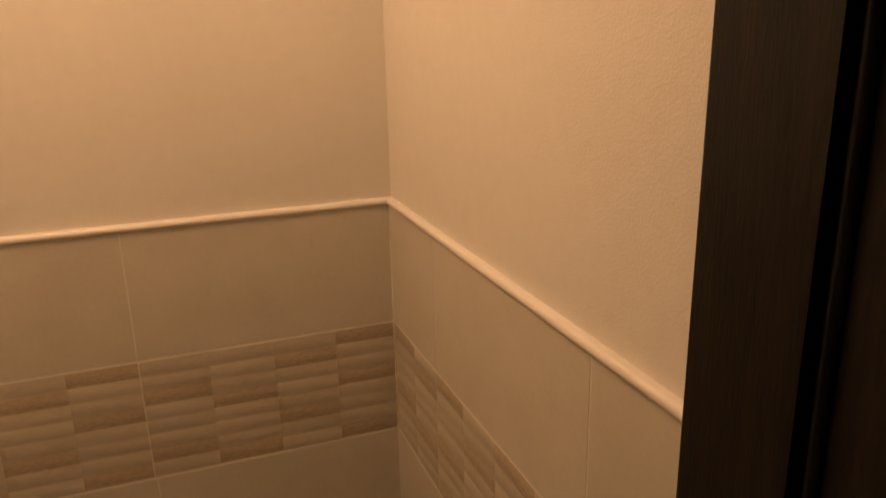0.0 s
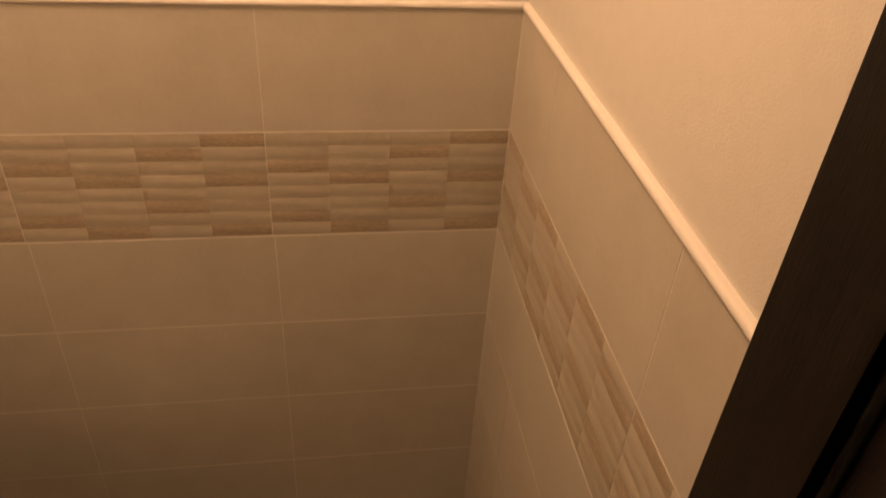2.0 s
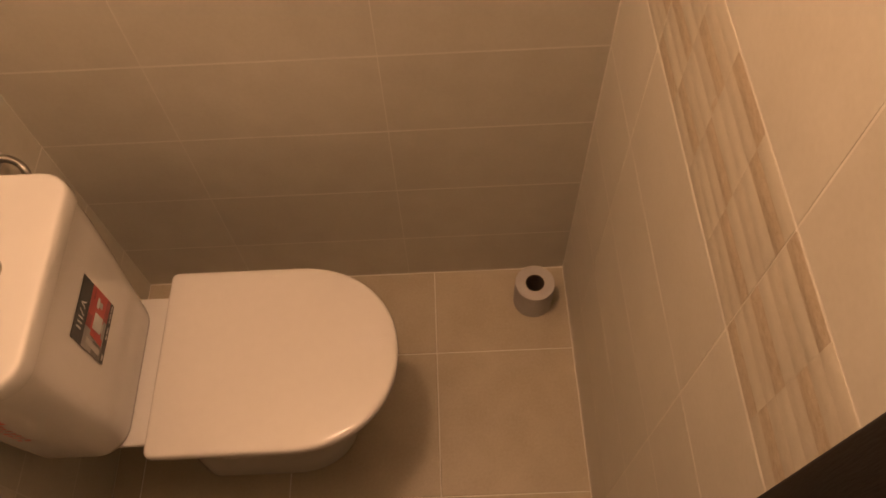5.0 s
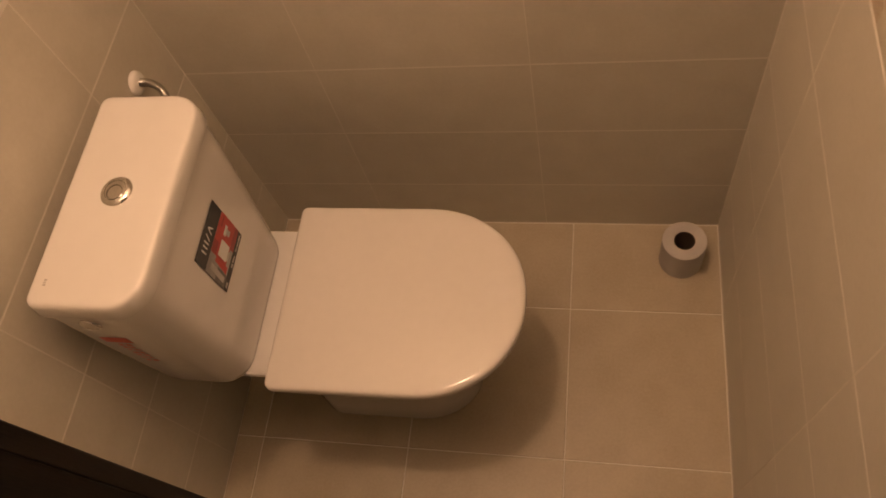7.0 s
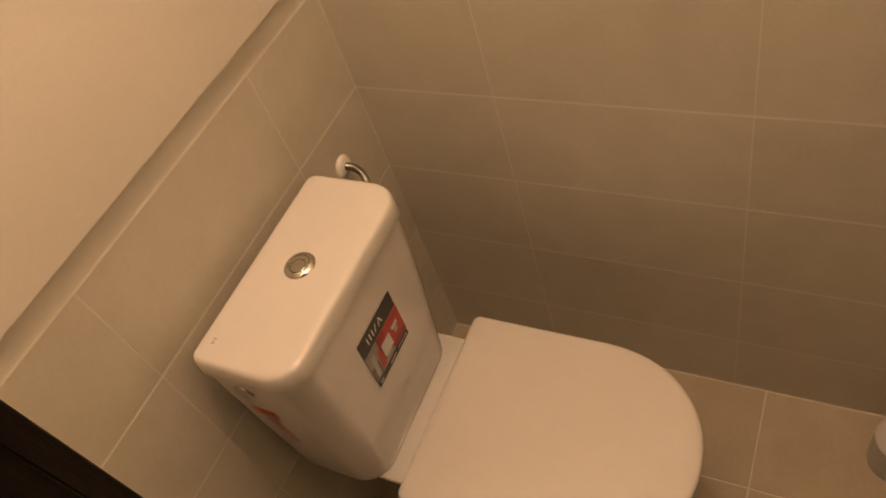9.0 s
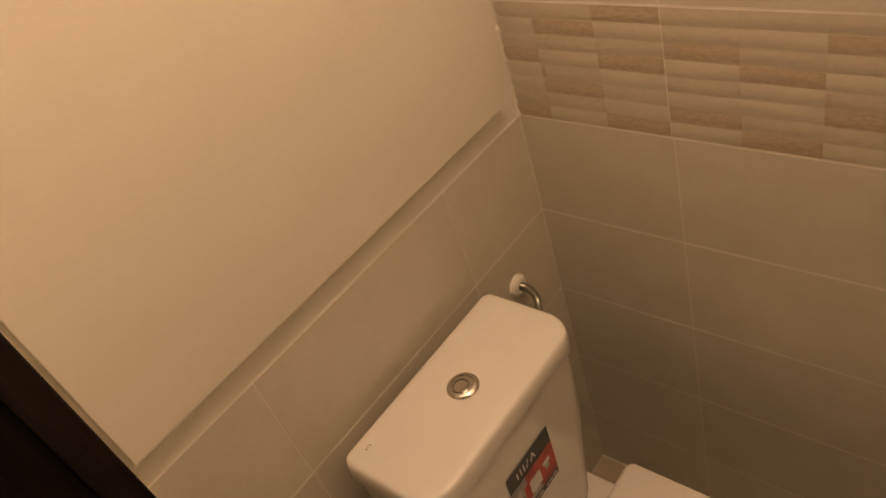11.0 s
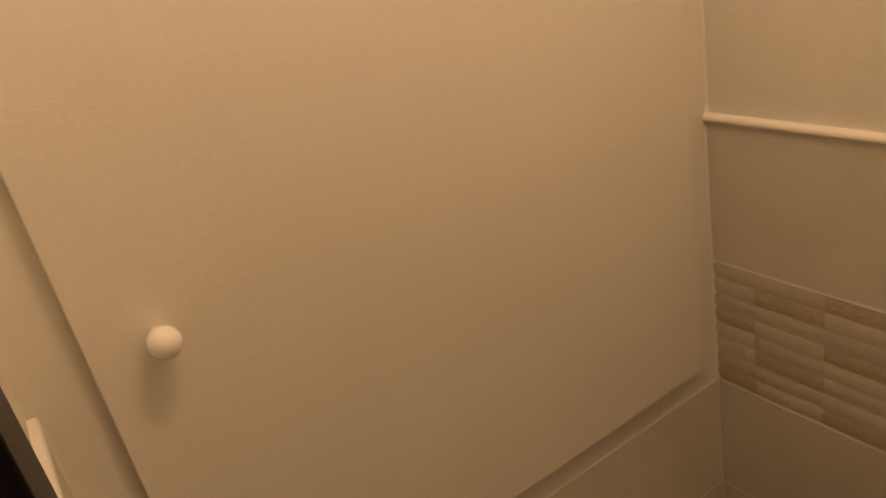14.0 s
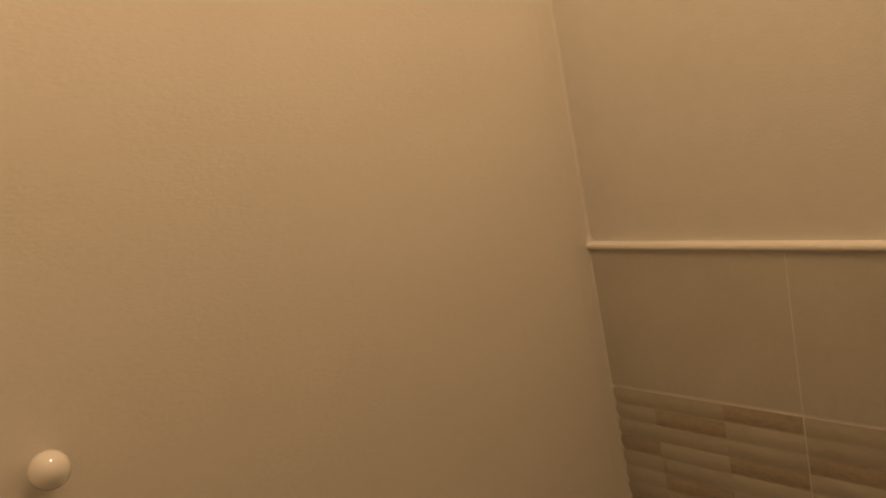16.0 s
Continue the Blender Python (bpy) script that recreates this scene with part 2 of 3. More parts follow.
def tile_mesh(w, h, d=0.007, c=0.0004, top=0.0016):
    """A tile with eased edges; its upper edge is rounded most."""
    key = (round(w, 4), round(h, 4), d)
    if key not in mesh_store:
        v = [(x, y, -d) for x, y in ((0, 0), (w, 0), (w, h), (0, h))]
        v += [(x, y, -z) for x, y, z in ((0, 0, c), (w, 0, c), (w, h, top * 0.8), (0, h, top * 0.8))]
        v += [(x, y, 0) for x, y in ((c, c), (w - c, c), (w - c, h - top), (c, h - top))]
        f = [(8, 9, 10, 11)]
        for k in (0, 4):
            f += [(k + i, k + (i + 1) % 4, k + 4 + (i + 1) % 4, k + 4 + i) for i in range(4)]
        me = bpy.data.meshes.new("tile")
        me.from_pydata(v, [], f)
        mesh_store[key] = me
    return mesh_store[key]


# glaze of each rib of a relief tile, from the top, column by column: 0 ivory, 1 beige, 2 tan
RIBS = ("11201020", "10120012", "12101210", "20120102")


def rib_height(t):
    """Section of one rib from its top edge (t=0) to its bottom edge (t=1)."""
    s = math.sin(math.pi * t)
    return 0.00105 * (0.62 * s + 0.38 * s * s) * (0.92 + 0.16 * t)


def decor_mesh(u0, u1, h):
    """A relief tile cut to the columns from u0 to u1, of four."""
    key = ("decor", round(u0, 3), round(u1, 3))
    if key in mesh_store:
        return mesh_store[key]
    edge = 0.0014
    pitch, col = (h - edge - 0.0004) / 8, 0.1
    v, f, mats = [], [], []
    steps = [0, 0.06, 0.14, 0.24, 0.36, 0.5, 0.64, 0.76, 0.86, 0.94, 1]
    for c in range(4):
        a, b = max(u0, c), min(u1, c + 1)
        if b - a < 0.02:
            continue
        xa, xb = (a - u0) * col, (b - u0) * col
        if a == u0:
            xa += UPRIGHT / 2
        if b == u1:
            xb -= UPRIGHT / 2
        shift = (0.0, 0.0012, -0.0008, 0.0006)[c]
        for r in range(8):
            base = len(v)
            top = h - edge - r * pitch
            lift = {"0": 0.00012, "1": 0.0, "2": -0.00012}[RIBS[c][r]]
            for t in steps:
                z = rib_height(t) + (lift if 0 < t < 1 else 0)
                y = top - t * pitch + (shift if 0 < r < 8 and t < 1 else 0)
                # ends of a rib roll off a little towards its neighbours
                spot = 0.0070 if (c, r) == (2, 4) else 0.0030
                for x, k in ((xa, 0.15), (xa + spot, 1), (xb - 0.0030, 1), (xb, 0.15)):
                    v.append((x, y, z * k))
            for i in range(len(steps) - 1):
                for j in range(3):
                    p = base + i * 4 + j
                    f.append((p, p + 4, p + 5, p + 1))
                    mats.append(2 if (c, r, j) == (2, 4, 0) and 1 < i < 8 else int(RIBS[c][r]))
    base, w = len(v), (u1 - u0) * col
    for z, y1 in ((-0.007, h), (-0.0011, h), (0.0, h - edge)):
        v += [(x, y, z) for x, y in ((UPRIGHT / 2, 0), (w - UPRIGHT / 2, 0), (w - UPRIGHT / 2, y1), (UPRIGHT / 2, y1))]
    f += [(b + i, b + (i + 1) % 4, b + 4 + (i + 1) % 4, b + 4 + i) for b in (base, base + 4) for i in range(4)] + [tuple(base + 8 + i for i in range(4))]
    mats += [1] * 9
    me = bpy.data.meshes.new("relief_tile")
    me.from_pydata(v, [], f)
    for m in (DECOR_LIGHT, DECOR_MID, DECOR_TAN):
        me.materials.append(m)
    me.polygons.foreach_set("material_index", mats)
    me.polygons.foreach_set("use_smooth", [True] * len(f))
    me.set_sharp_from_angle(angle=radians(50))
    mesh_store[key] = me
    return me


def wall_tiles(wall, frame_m, seams, rows, first_col, turned=False, gap=UPRIGHT, low=0.0):
    """Tiles between the seams, row by row; first_col: where the first tile of the relief row is cut.
    low: how far the joints below the relief row stand to the right of those above."""
    for i in range(rows):
        v0, v1 = ROWS[i] + JOINT / 2, ROWS[i + 1] - JOINT / 2
        at = [seams[0]] + [q + (low if i < BAND else 0) for q in seams[1:-1]] + [seams[-1]]
        for k, (a, b) in enumerate(zip(at, at[1:])):
            if i == BAND:
                c0 = first_col if k == 0 else 0
                c1 = min(4, c0 + (b - a) / 0.1)
                if k == 0 and len(seams) > 2:
                    c0, c1 = 4 - (b - a) / 0.1, 4
                ob = piece("relief_tile", decor_mesh(c0, c1, v1 - v0), [DECOR_LIGHT, DECOR_MID, DECOR_TAN], wall)
                stretch = (b - a) / ((c1 - c0) * 0.1)
                m = frame_m @ Matrix.Translation((a, v0, 0)) @ Matrix.Diagonal((stretch, 1, 1, 1))
                if turned:  # laid upside down
                    ob.data = decor_mesh(4 - c1, 4 - c0, v1 - v0)
                    m = m @ Matrix.Translation(((c1 - c0) * 0.1, v1 - v0, 0)) @ Matrix.Rotation(math.pi, 4, "Z")
                ob.matrix_world = m
            else:
                ob = piece("tile", tile_mesh(b - a - gap, v1 - v0), TILE, wall)
                jig = random.uniform(-0.0001, 0.0002)
                ob.matrix_world = frame_m @ Matrix.Translation((a + gap / 2, v0, jig))


def grout_bed(name, wall, frame_m, u0, u1, top, depth=0.0008):
    """The bed behind the tiles; in the lying joints the grout slopes out onto the tile below."""
    bm = box(bmesh.new(), (u0, FLOOR - 0.02, -0.009), (u1, top, -depth))
    n = max(2, int((u1 - u0) / 0.03))
    for row in ROWS[1:-1]:
        if row > top + 0.001:
            continue
        rings = []
        for i in range(n + 1):
            k = 1 + 0.18 * noise.noise(Vector((row * 31 + depth * 9000, i * 0.7, u0)))
            high, foot = row + JOINT / 2, row - JOINT / 2 - 0.0012 * k
            rings.append([(u0 + (u1 - u0) * i / n, v, w) for v, w in ((high, -0.008), (high, -0.0008 * k), (foot, 0.0002), (foot - 0.0003, -0.008))])
        loft(bm, rings)
    ob = part(name, bm, GROUT, wall, "pale cream grout joints")
    ob.matrix_world = frame_m


def trim_strip(frame_m, u0, u1, proud=1.0, label="ivory rounded edging strip on top of the tiles"):
    """A quarter-round strip that closes the tiles at the top."""
    sec = [(-0.008, 1.4006), (0.0024, 1.4006), (0.0038, 1.4014), (0.0046, 1.4030), (0.0047, 1.4053),
           (0.0039, 1.4078), (0.0019, 1.4097), (-0.0015, 1.4104), (-0.008, 1.4104)]
    bm = bmesh.new()
    n = max(2, int((u1 - u0) / 0.08))
    loft(bm, [[(u0 + (u1 - u0) * i / n, z, w * proud if w > 0 else w) for w, z in sec] for i in range(n + 1)])
    ob = tagged(part("trim", bm, TRIM, smooth=True, angle=50), label, "trim", kind="structure")
    ob.matrix_world = frame_m
    return ob


trim_strip(WALLS["far"], LEFT, 0.006)
trim_strip(WALLS["right"], 0.0, -NEAR)
trim_strip(WALLS["near"], -DOOR_L + 0.071, -LEFT - 0.004, 0.6)

# ---- door frame ----


def jamb_section(x, s, width, face, rabbet, r):
    """Section in plan of jamb and room-side casing in one, the edge to the opening rounded."""
    pts = [(x, rabbet)]
    if s < 0:   # fine joint of casing and lining
        pts += [(x + s * k, face - y) for k, y in ((0.0, 0.0205), (0.0006, 0.0199), (0.0006, 0.0193), (-0.0004, 0.0186), (-0.0004, 0.0170), (0.0, 0.0160))]
    pts += [(x, face - r)]
    pts += [(x + s * r * (1 - math.cos(radians(a))), face - r + r * math.sin(radians(a))) for a in range(15, 91, 15)]
    q = 0.003
    pts += [(x + s * (width - q), face), (x + s * width, face - q), (x + s * width, NEAR + 0.0004), (x + s * 0.018, NEAR + 0.0004), (x + s * 0.018, rabbet)]
    return pts


def door_frame():
    base = tagged(new("door_frame"), "dark brown wooden door frame of the open doorway", "door frame", kind="structure")
    rabbet = -0.893
    for x, s, width, face in ((DOOR_R, 1, 0.0655, -0.8135), (DOOR_L, -1, 0.070, -0.8003)):
        sec = jamb_section(x, s, width, face, rabbet, 0.0035 if s > 0 else 0.002)
        bm = loft(bmesh.new(), [[(px, py, z) for px, py in sec] for z in (FLOOR, 1.0, DOOR_TOP + 0.058)])
        part("jamb", bm, WOOD, base, smooth=True, angle=35)
        bm = box(bmesh.new(), (x + s * 0.014, rabbet - 0.0005, FLOOR), (x + s * 0.030, -0.945, DOOR_TOP + 0.02), 0.0015)
        part("rabbet", bm, WOOD, base, smooth=True, angle=30)
        bm = box(bmesh.new(), (x + s * 0.0145, -0.908, FLOOR), (x + s * 0.075, -0.962, DOOR_TOP + 0.06), 0.006, segments=3)
        part("casing", bm, WOOD, base, smooth=True, angle=35)
        bm = lathe(bmesh.new(), [(0.0045, FLOOR), (0.0045, DOOR_TOP)], (x + s * 0.0125, rabbet - 0.003, 0), n=10)
        part("seal", bm, INK_BLACK, base, "black rubber door seal", smooth=True)
    bm = box(bmesh.new(), (DOOR_L, -0.812, DOOR_TOP), (DOOR_R, -0.945, DOOR_TOP + 0.035), 0.0015)
    part("head", bm, WOOD, base)
    bm = box(bmesh.new(), (DOOR_L + 0.0001, -0.804, DOOR_TOP - 0.001), (DOOR_R - 0.0001, NEAR + 0.0004, DOOR_TOP + 0.058), 0.004, segments=3)
    part("casing", bm, WOOD, base)


door_frame()

# ---- cupboard door above the cistern ----


def cupboard():
    base = tagged(new("wall_cupboard", None), "white flush cupboard door with a round knob above the cistern", "cupboard")
    base.location = (LEFT, -0.41, 1.0)
    inv = Matrix.Translation((-LEFT, 0.41, -1.0))
    x0 = LEFT - 0.0035
    bm = bmesh.new()
    front = LEFT - 0.0004
    box(bm, (x0 - 0.02, -0.8275, 1.0012), (front, -0.745, 2.08))
    box(bm, (x0 - 0.02, -0.08, 1.0012), (front, 0.0055, 2.08))
    box(bm, (x0 - 0.02, -0.745, 1.0012), (front, -0.08, 1.075))
    box(bm, (x0 - 0.02, -0.745, 2.02), (front, -0.08, 2.08))
    ob = part("frame", bm, FRAME, base, "cream painted cupboard frame")
    ob.matrix_parent_inverse = inv
    bm = box(bmesh.new(), (LEFT + 0.0005, -0.766, 1.0445), (LEFT + 0.013, -0.0475, 2.055), 0.0012)
    door = part("door", bm, PANEL, base, "smooth white laminate door leaf")
    door.matrix_parent_inverse = inv
    r = 0.0144
    prof = [(0.007, 0.0), (0.0064, 0.004), (0.0068, 0.0075)]
    prof += [(r * math.sin(a), 0.0212 - r * math.cos(a)) for a in [radians(28 + 148 * i / 16) for i in range(17)]] + [(0.0004, 0.0212 + r)]
    bm = lathe(bmesh.new(), prof, (LEFT + 0.013, -0.7088, 1.4382), "x", 36)
    part("knob", bm, KNOB, door, "white porcelain ball knob", smooth=True, angle=60)


cupboard()

# ---- toilet ----
YC = -0.386


def toilet():
    base = tagged(new("toilet"), "white close-coupled ceramic toilet with closed lid", "toilet")
    bm = bmesh.new()
    loft(bm, [d_shape(-0.868, -0.515, YC, 0.113, FLOOR, 0.14, 0.045),
              d_shape(-0.868, -0.513, YC, 0.114, FLOOR + 0.012, 0.14, 0.045),
              d_shape(-0.868, -0.518, YC, 0.110, 0.08, 0.14, 0.045),
              d_shape(-0.868, -0.510, YC, 0.110, 0.16, 0.14, 0.045),
              d_shape(-0.868, -0.485, YC, 0.121, 0.24, 0.16, 0.05),
              d_shape(-0.85, -0.445, YC, 0.146, 0.31, 0.18, 0.09),
              d_shape(-0.83, -0.415, YC, 0.166, 0.36, 0.19, 0.11),
              d_shape(-0.81, -0.405, YC, 0.173, 0.39, 0.19, 0.11),
              d_shape(-0.81, -0.407, YC, 0.171, 0.403, 0.19, 0.11),
              d_shape(-0.815, -0.414, YC, 0.164, 0.408, 0.19, 0.11)])
    ys = -0.3895
    loft(bm, [rounded(-1.0, -0.84, ys - 0.085, ys + 0.085, 0.24, 0.02, 0.02),
              rounded(-1.01, -0.82, ys - 0.095, ys + 0.095, 0.35, 0.02, 0.02),
              rounded(-1.02, -0.80, ys - 0.118, ys + 0.118, 0.389, 0.018, 0.018),
              rounded(-1.022, -0.79, ys - 0.141, ys + 0.141, 0.399, 0.016, 0.016),
              rounded(-1.022, -0.79, ys - 0.1475, ys + 0.1475, 0.4065, 0.016, 0.016),
              rounded(-1.020, -0.79, ys - 0.146, ys + 0.146, 0.4122, 0.015, 0.015),
              rounded(-1.015, -0.795, ys - 0.141, ys + 0.141, 0.4152, 0.012, 0.012)])
    part("bowl", bm, CERAMIC, base, "white glazed ceramic bowl and foot", smooth=True)
    bm = bmesh.new()
    loft(bm, [d_shape(-0.825, -0.402, YC, 0.174, 0.409, 0.19), d_shape(-0.828, -0.398, YC, 0.178, 0.412, 0.19),
              d_shape(-0.828, -0.398, YC, 0.178, 0.420, 0.19), d_shape(-0.825, -0.402, YC, 0.174, 0.4225, 0.19)])
    part("seat_ring", bm, SEAT, base, smooth=True)
    bm = bmesh.new()
    layers = [(0.424, 0.003), (0.4252, 0.0008), (0.4275, 0.0), (0.4372, 0.0002), (0.4403, 0.0011), (0.4423, 0.0028), (0.4436, 0.0056),
              (0.4443, 0.0105), (0.4449, 0.04), (0.4453, 0.10)]
    loft(bm, [d_shape(-0.837 + k, -0.3915 - k, YC, 0.1825 - k, z, max(0.04, 0.195 - k), max(0.003, 0.014 - k)) for z, k in layers])
    lid = part("seat_lid", bm, SEAT, base, "closed white plastic seat lid", smooth=True)
    for y in (YC - 0.075, YC + 0.075):
        bm = lathe(bmesh.new(), [(0.0075, y - 0.02), (0.0085, y - 0.018), (0.0085, y + 0.018), (0.0075, y + 0.02)], (-0.827, 0, 0.4255), "y", 20)
        part("hinge", bm, SEAT, lid, smooth=True)
    # cistern
    bm = bmesh.new()
    loft(bm, [rounded(-1.020, -0.8770, -0.550, -0.256, 0.4152, 0.048, 0.012),
              rounded(-1.027, -0.8752, -0.5545, -0.251, 0.4185, 0.051, 0.014),
              rounded(-1.030, -0.8740, -0.556, -0.249, 0.4290, 0.052, 0.015),
              rounded(-1.031, -0.8690, -0.562, -0.243, 0.52, 0.052, 0.015),
              rounded(-1.032, -0.8640, -0.568, -0.235, 0.62, 0.052, 0.015),
              rounded(-1.033, -0.8622, -0.5725, -0.2275, 0.72, 0.052, 0.015),
              rounded(-1.033, -0.8642, -0.5752, -0.2215, 0.7785, 0.052, 0.015),
              rounded(-1.030, -0.8660, -0.5722, -0.2250, 0.7791, 0.050, 0.013),
              rounded(-1.030, -0.8662, -0.5722, -0.2250, 0.7880, 0.050, 0.013)])
    body = part("cistern", bm, CERAMIC, base, "white glazed ceramic cistern", smooth=True)
    bm = bmesh.new()
    layers = [(0.7806, 0.0020), (0.7812, 0.0006), (0.7826, 0.0), (0.8015, 0.0030), (0.8068, 0.0042), (0.8096, 0.0060),
              (0.8113, 0.0085), (0.8122, 0.0120), (0.8126, 0.0190)]
    loft(bm, [rounded(-1.037 + k * 0.7, -0.8596 - k, -0.5815 + k, -0.2175 - k, z, max(0.012, 0.052 - k), max(0.003, 0.018 - k * 0.6)) for z, k in layers])
    part("cistern_lid", bm, CERAMIC, body, "white ceramic cistern lid", smooth=True)
    c = (-0.950, -0.3965, 0.8126)
    bm = lathe(bmesh.new(), [(0.0245, -0.001), (0.0245, 0.0009), (0.0235, 0.0023), (0.0210, 0.0038), (0.0182, 0.0048), (0.0171, 0.0050), (0.0167, 0.0046), (0.0165, 0.0010), (0.0004, 0.0010)], c, n=48)
    part("flush_button", bm, CHROME, body, "round chrome dual flush button", smooth=True, angle=35)
    # the round half-flush key inside the crescent of the full-flush key
    k = (c[0] + 0.0005, c[1] - 0.0036)
    bm = lathe(bmesh.new(), [(0.0116, 0.001), (0.0116, 0.0045), (0.0111, 0.0050), (0.0064, 0.0054), (0.0004, 0.0055)], (k[0], k[1], c[2]), n=36)
    part("half_flush_key", bm, CHROME, body, smooth=True, angle=35)
    outer = [(c[0] + 0.0162 * math.cos(radians(a)), c[1] + 0.0162 * math.sin(radians(a))) for a in range(0, 360, 8)]
    inner = [(k[0] + 0.0124 * math.cos(radians(a)), k[1] + 0.0124 * math.sin(radians(a))) for a in range(0, 360, 8)]
    bm = loft(bmesh.new(), [[(x, y, c[2] + z) for x, y in ring] for ring, z in ((outer, 0.001), (outer, 0.0043), (inner, 0.0049), (inner, 0.001), (outer, 0.001))], cap=False)
    part("full_flush_key", bm, CHROME, body)
    # capped inlet on the near side
    bm = lathe(bmesh.new(), [(0.0135, 0.004), (0.0155, 0.0), (0.0155, -0.0022), (0.0142, -0.0040), (0.0090, -0.0047), (0.0004, -0.0049)], (-0.970, -0.5755, 0.748), "y", 28)
    part("inlet_plug", bm, CHROME, body, "chrome cap on the side of the cistern", smooth=True)
    # printed label on the front
    lab = pose(-0.8620, -0.4022, 0.6536, 0, 1.0, 0)

    def flat(bm, y0, y1, z0, z1, layer, mat, slant=0.0):
        x = 0.0003 * layer
        vs = [bm.verts.new((x, y, z)) for y, z in ((y0, z0), (y1, z0), (y1 + slant, z1), (y0 + slant, z1))]
        bm.faces.new(vs).material_index = mat
    bm = box(bmesh.new(), (-0.0002, -0.053, -0.059), (0.0003, 0.053, 0.059))
    # a picture of a bathroom between two black strips
    flat(bm, -0.053, 0.053, -0.044, 0.024, 2, 2)
    flat(bm, -0.053, -0.030, -0.044, -0.010, 3, 5)
    flat(bm, -0.046, -0.036, -0.038, 0.012, 4, 4, 0.003)
    flat(bm, -0.018, 0.053, -0.032, 0.024, 3, 1)
    flat(bm, -0.030, -0.018, -0.040, 0.004, 3, 1, 0.004)
    flat(bm, -0.018, 0.004, 0.008, 0.024, 4, 6)
    flat(bm, 0.012, 0.053, -0.044, -0.030, 3, 6)
    flat(bm, -0.014, 0.014, -0.028, 0.002, 5, 3)
    flat(bm, -0.010, 0.006, -0.034, -0.028, 5, 4)
    flat(bm, 0.022, 0.040, -0.006, 0.002, 5, 3)
    flat(bm, 0.026, 0.036, -0.018, -0.006, 5, 4)
    flat(bm, 0.030, 0.048, 0.012, 0.016, 5, 6)
    # the maker's mark as slim white bars
    for a, w, lean_by in ((-0.032, 0.0028, 0.0), (-0.0235, 0.0028, 0.0), (-0.0155, 0.0028, 0.0), (-0.0095, 0.0026, 0.006), (0.0020, 0.0028, 0.006), (0.0125, 0.0028, -0.005)):
        flat(bm, a, a + w, 0.0345, 0.0500, 3, 3, lean_by)
    for a, b in ((-0.012, -0.004), (-0.002, 0.010), (0.018, 0.024), (0.026, 0.036), (0.038, 0.048)):
        flat(bm, a, b, -0.0540, -0.0495, 3, 4)
    flat(bm, -0.048, -0.038, -0.055, -0.048, 3, 2)
    me_ob = part("label", bm, [INK_BLACK, INK_RED, INK_GREY, INK_WHITE, INK_PALE, INK_SHADE, INK_MAROON], body, "black and red printed label with white bars")
    me_ob.matrix_world = lab
    # red print on the near side: a block and worn bars
    bm = bmesh.new()

    def side(bm, x0, x1, z0, z1, slant=0.0, mat=0):
        vs = [bm.verts.new((x + (slant if z == z1 else 0), 0, z)) for x, z in ((x0, z0), (x1, z0), (x1, z1), (x0, z1))]
        bm.faces.new(vs).material_index = mat
    side(bm, 0.0, 0.046, 0.002, 0.026, 0.0, 1)
    for row in range(7):
        z = -0.005 - 0.0135 * row
        for x in (0.012, 0.024):
            side(bm, x, x + 0.008 + 0.002 * ((row + (x > 0.02)) % 2), z - 0.0095 + 0.002 * (row % 3), z, 0.0015)
    ob = part("red_print", bm, [INK_WORN, INK_RED], body, "worn red printed marks on the side of the cistern")
    ob.matrix_world = pose(-1.002, -0.5703, 0.656, 2.6, 0, 0)
    bm = bmesh.new()
    for k, w in enumerate((0.0022, 0.0016, 0.0022)):
        x = -1.013 + 0.0
        y = -0.547 + 0.0038 * k
        vs = [bm.verts.new(p) for p in ((x, y, 0.8128), (x + 0.0045, y, 0.8128), (x + 0.0045, y + w, 0.8128), (x, y + w, 0.8128))]
        bm.faces.new(vs)
    part("maker_mark", bm, INK_GREY, body, "small grey printed mark on the lid")
    return base


toilet()


def supply_hose():
    base = tagged(new("water_supply_hose"), "steel water hose with a round white wall flange", "water hose")
    c = (LEFT, -0.1175, 0.716)
    base.location = c
    inv = Matrix.Translation([-k for k in c])
    bm = lathe(bmesh.new(), [(0.0215, 0.0), (0.0215, 0.0025), (0.0203, 0.0050), (0.0170, 0.0082), (0.0105, 0.0105), (0.0080, 0.0105)], c, "x", 32)
    part("wall_flange", bm, WHITE_PLASTIC, base, "round white plastic flange", smooth=True).matrix_parent_inverse = inv
    path = smooth_path([(LEFT + 0.006, -0.1175, 0.716), (LEFT + 0.024, -0.1180, 0.717), (LEFT + 0.037, -0.1200, 0.711), (LEFT + 0.045, -0.1240, 0.698),
                        (LEFT + 0.047, -0.1320, 0.672), (LEFT + 0.050, -0.150, 0.62), (LEFT + 0.066, -0.195, 0.57), (LEFT + 0.085, -0.240, 0.56)], 11)
    bm = tube(bmesh.new(), path, 0.0072)
    part("hose", bm, STEEL, base, smooth=True).matrix_parent_inverse = inv


supply_hose()


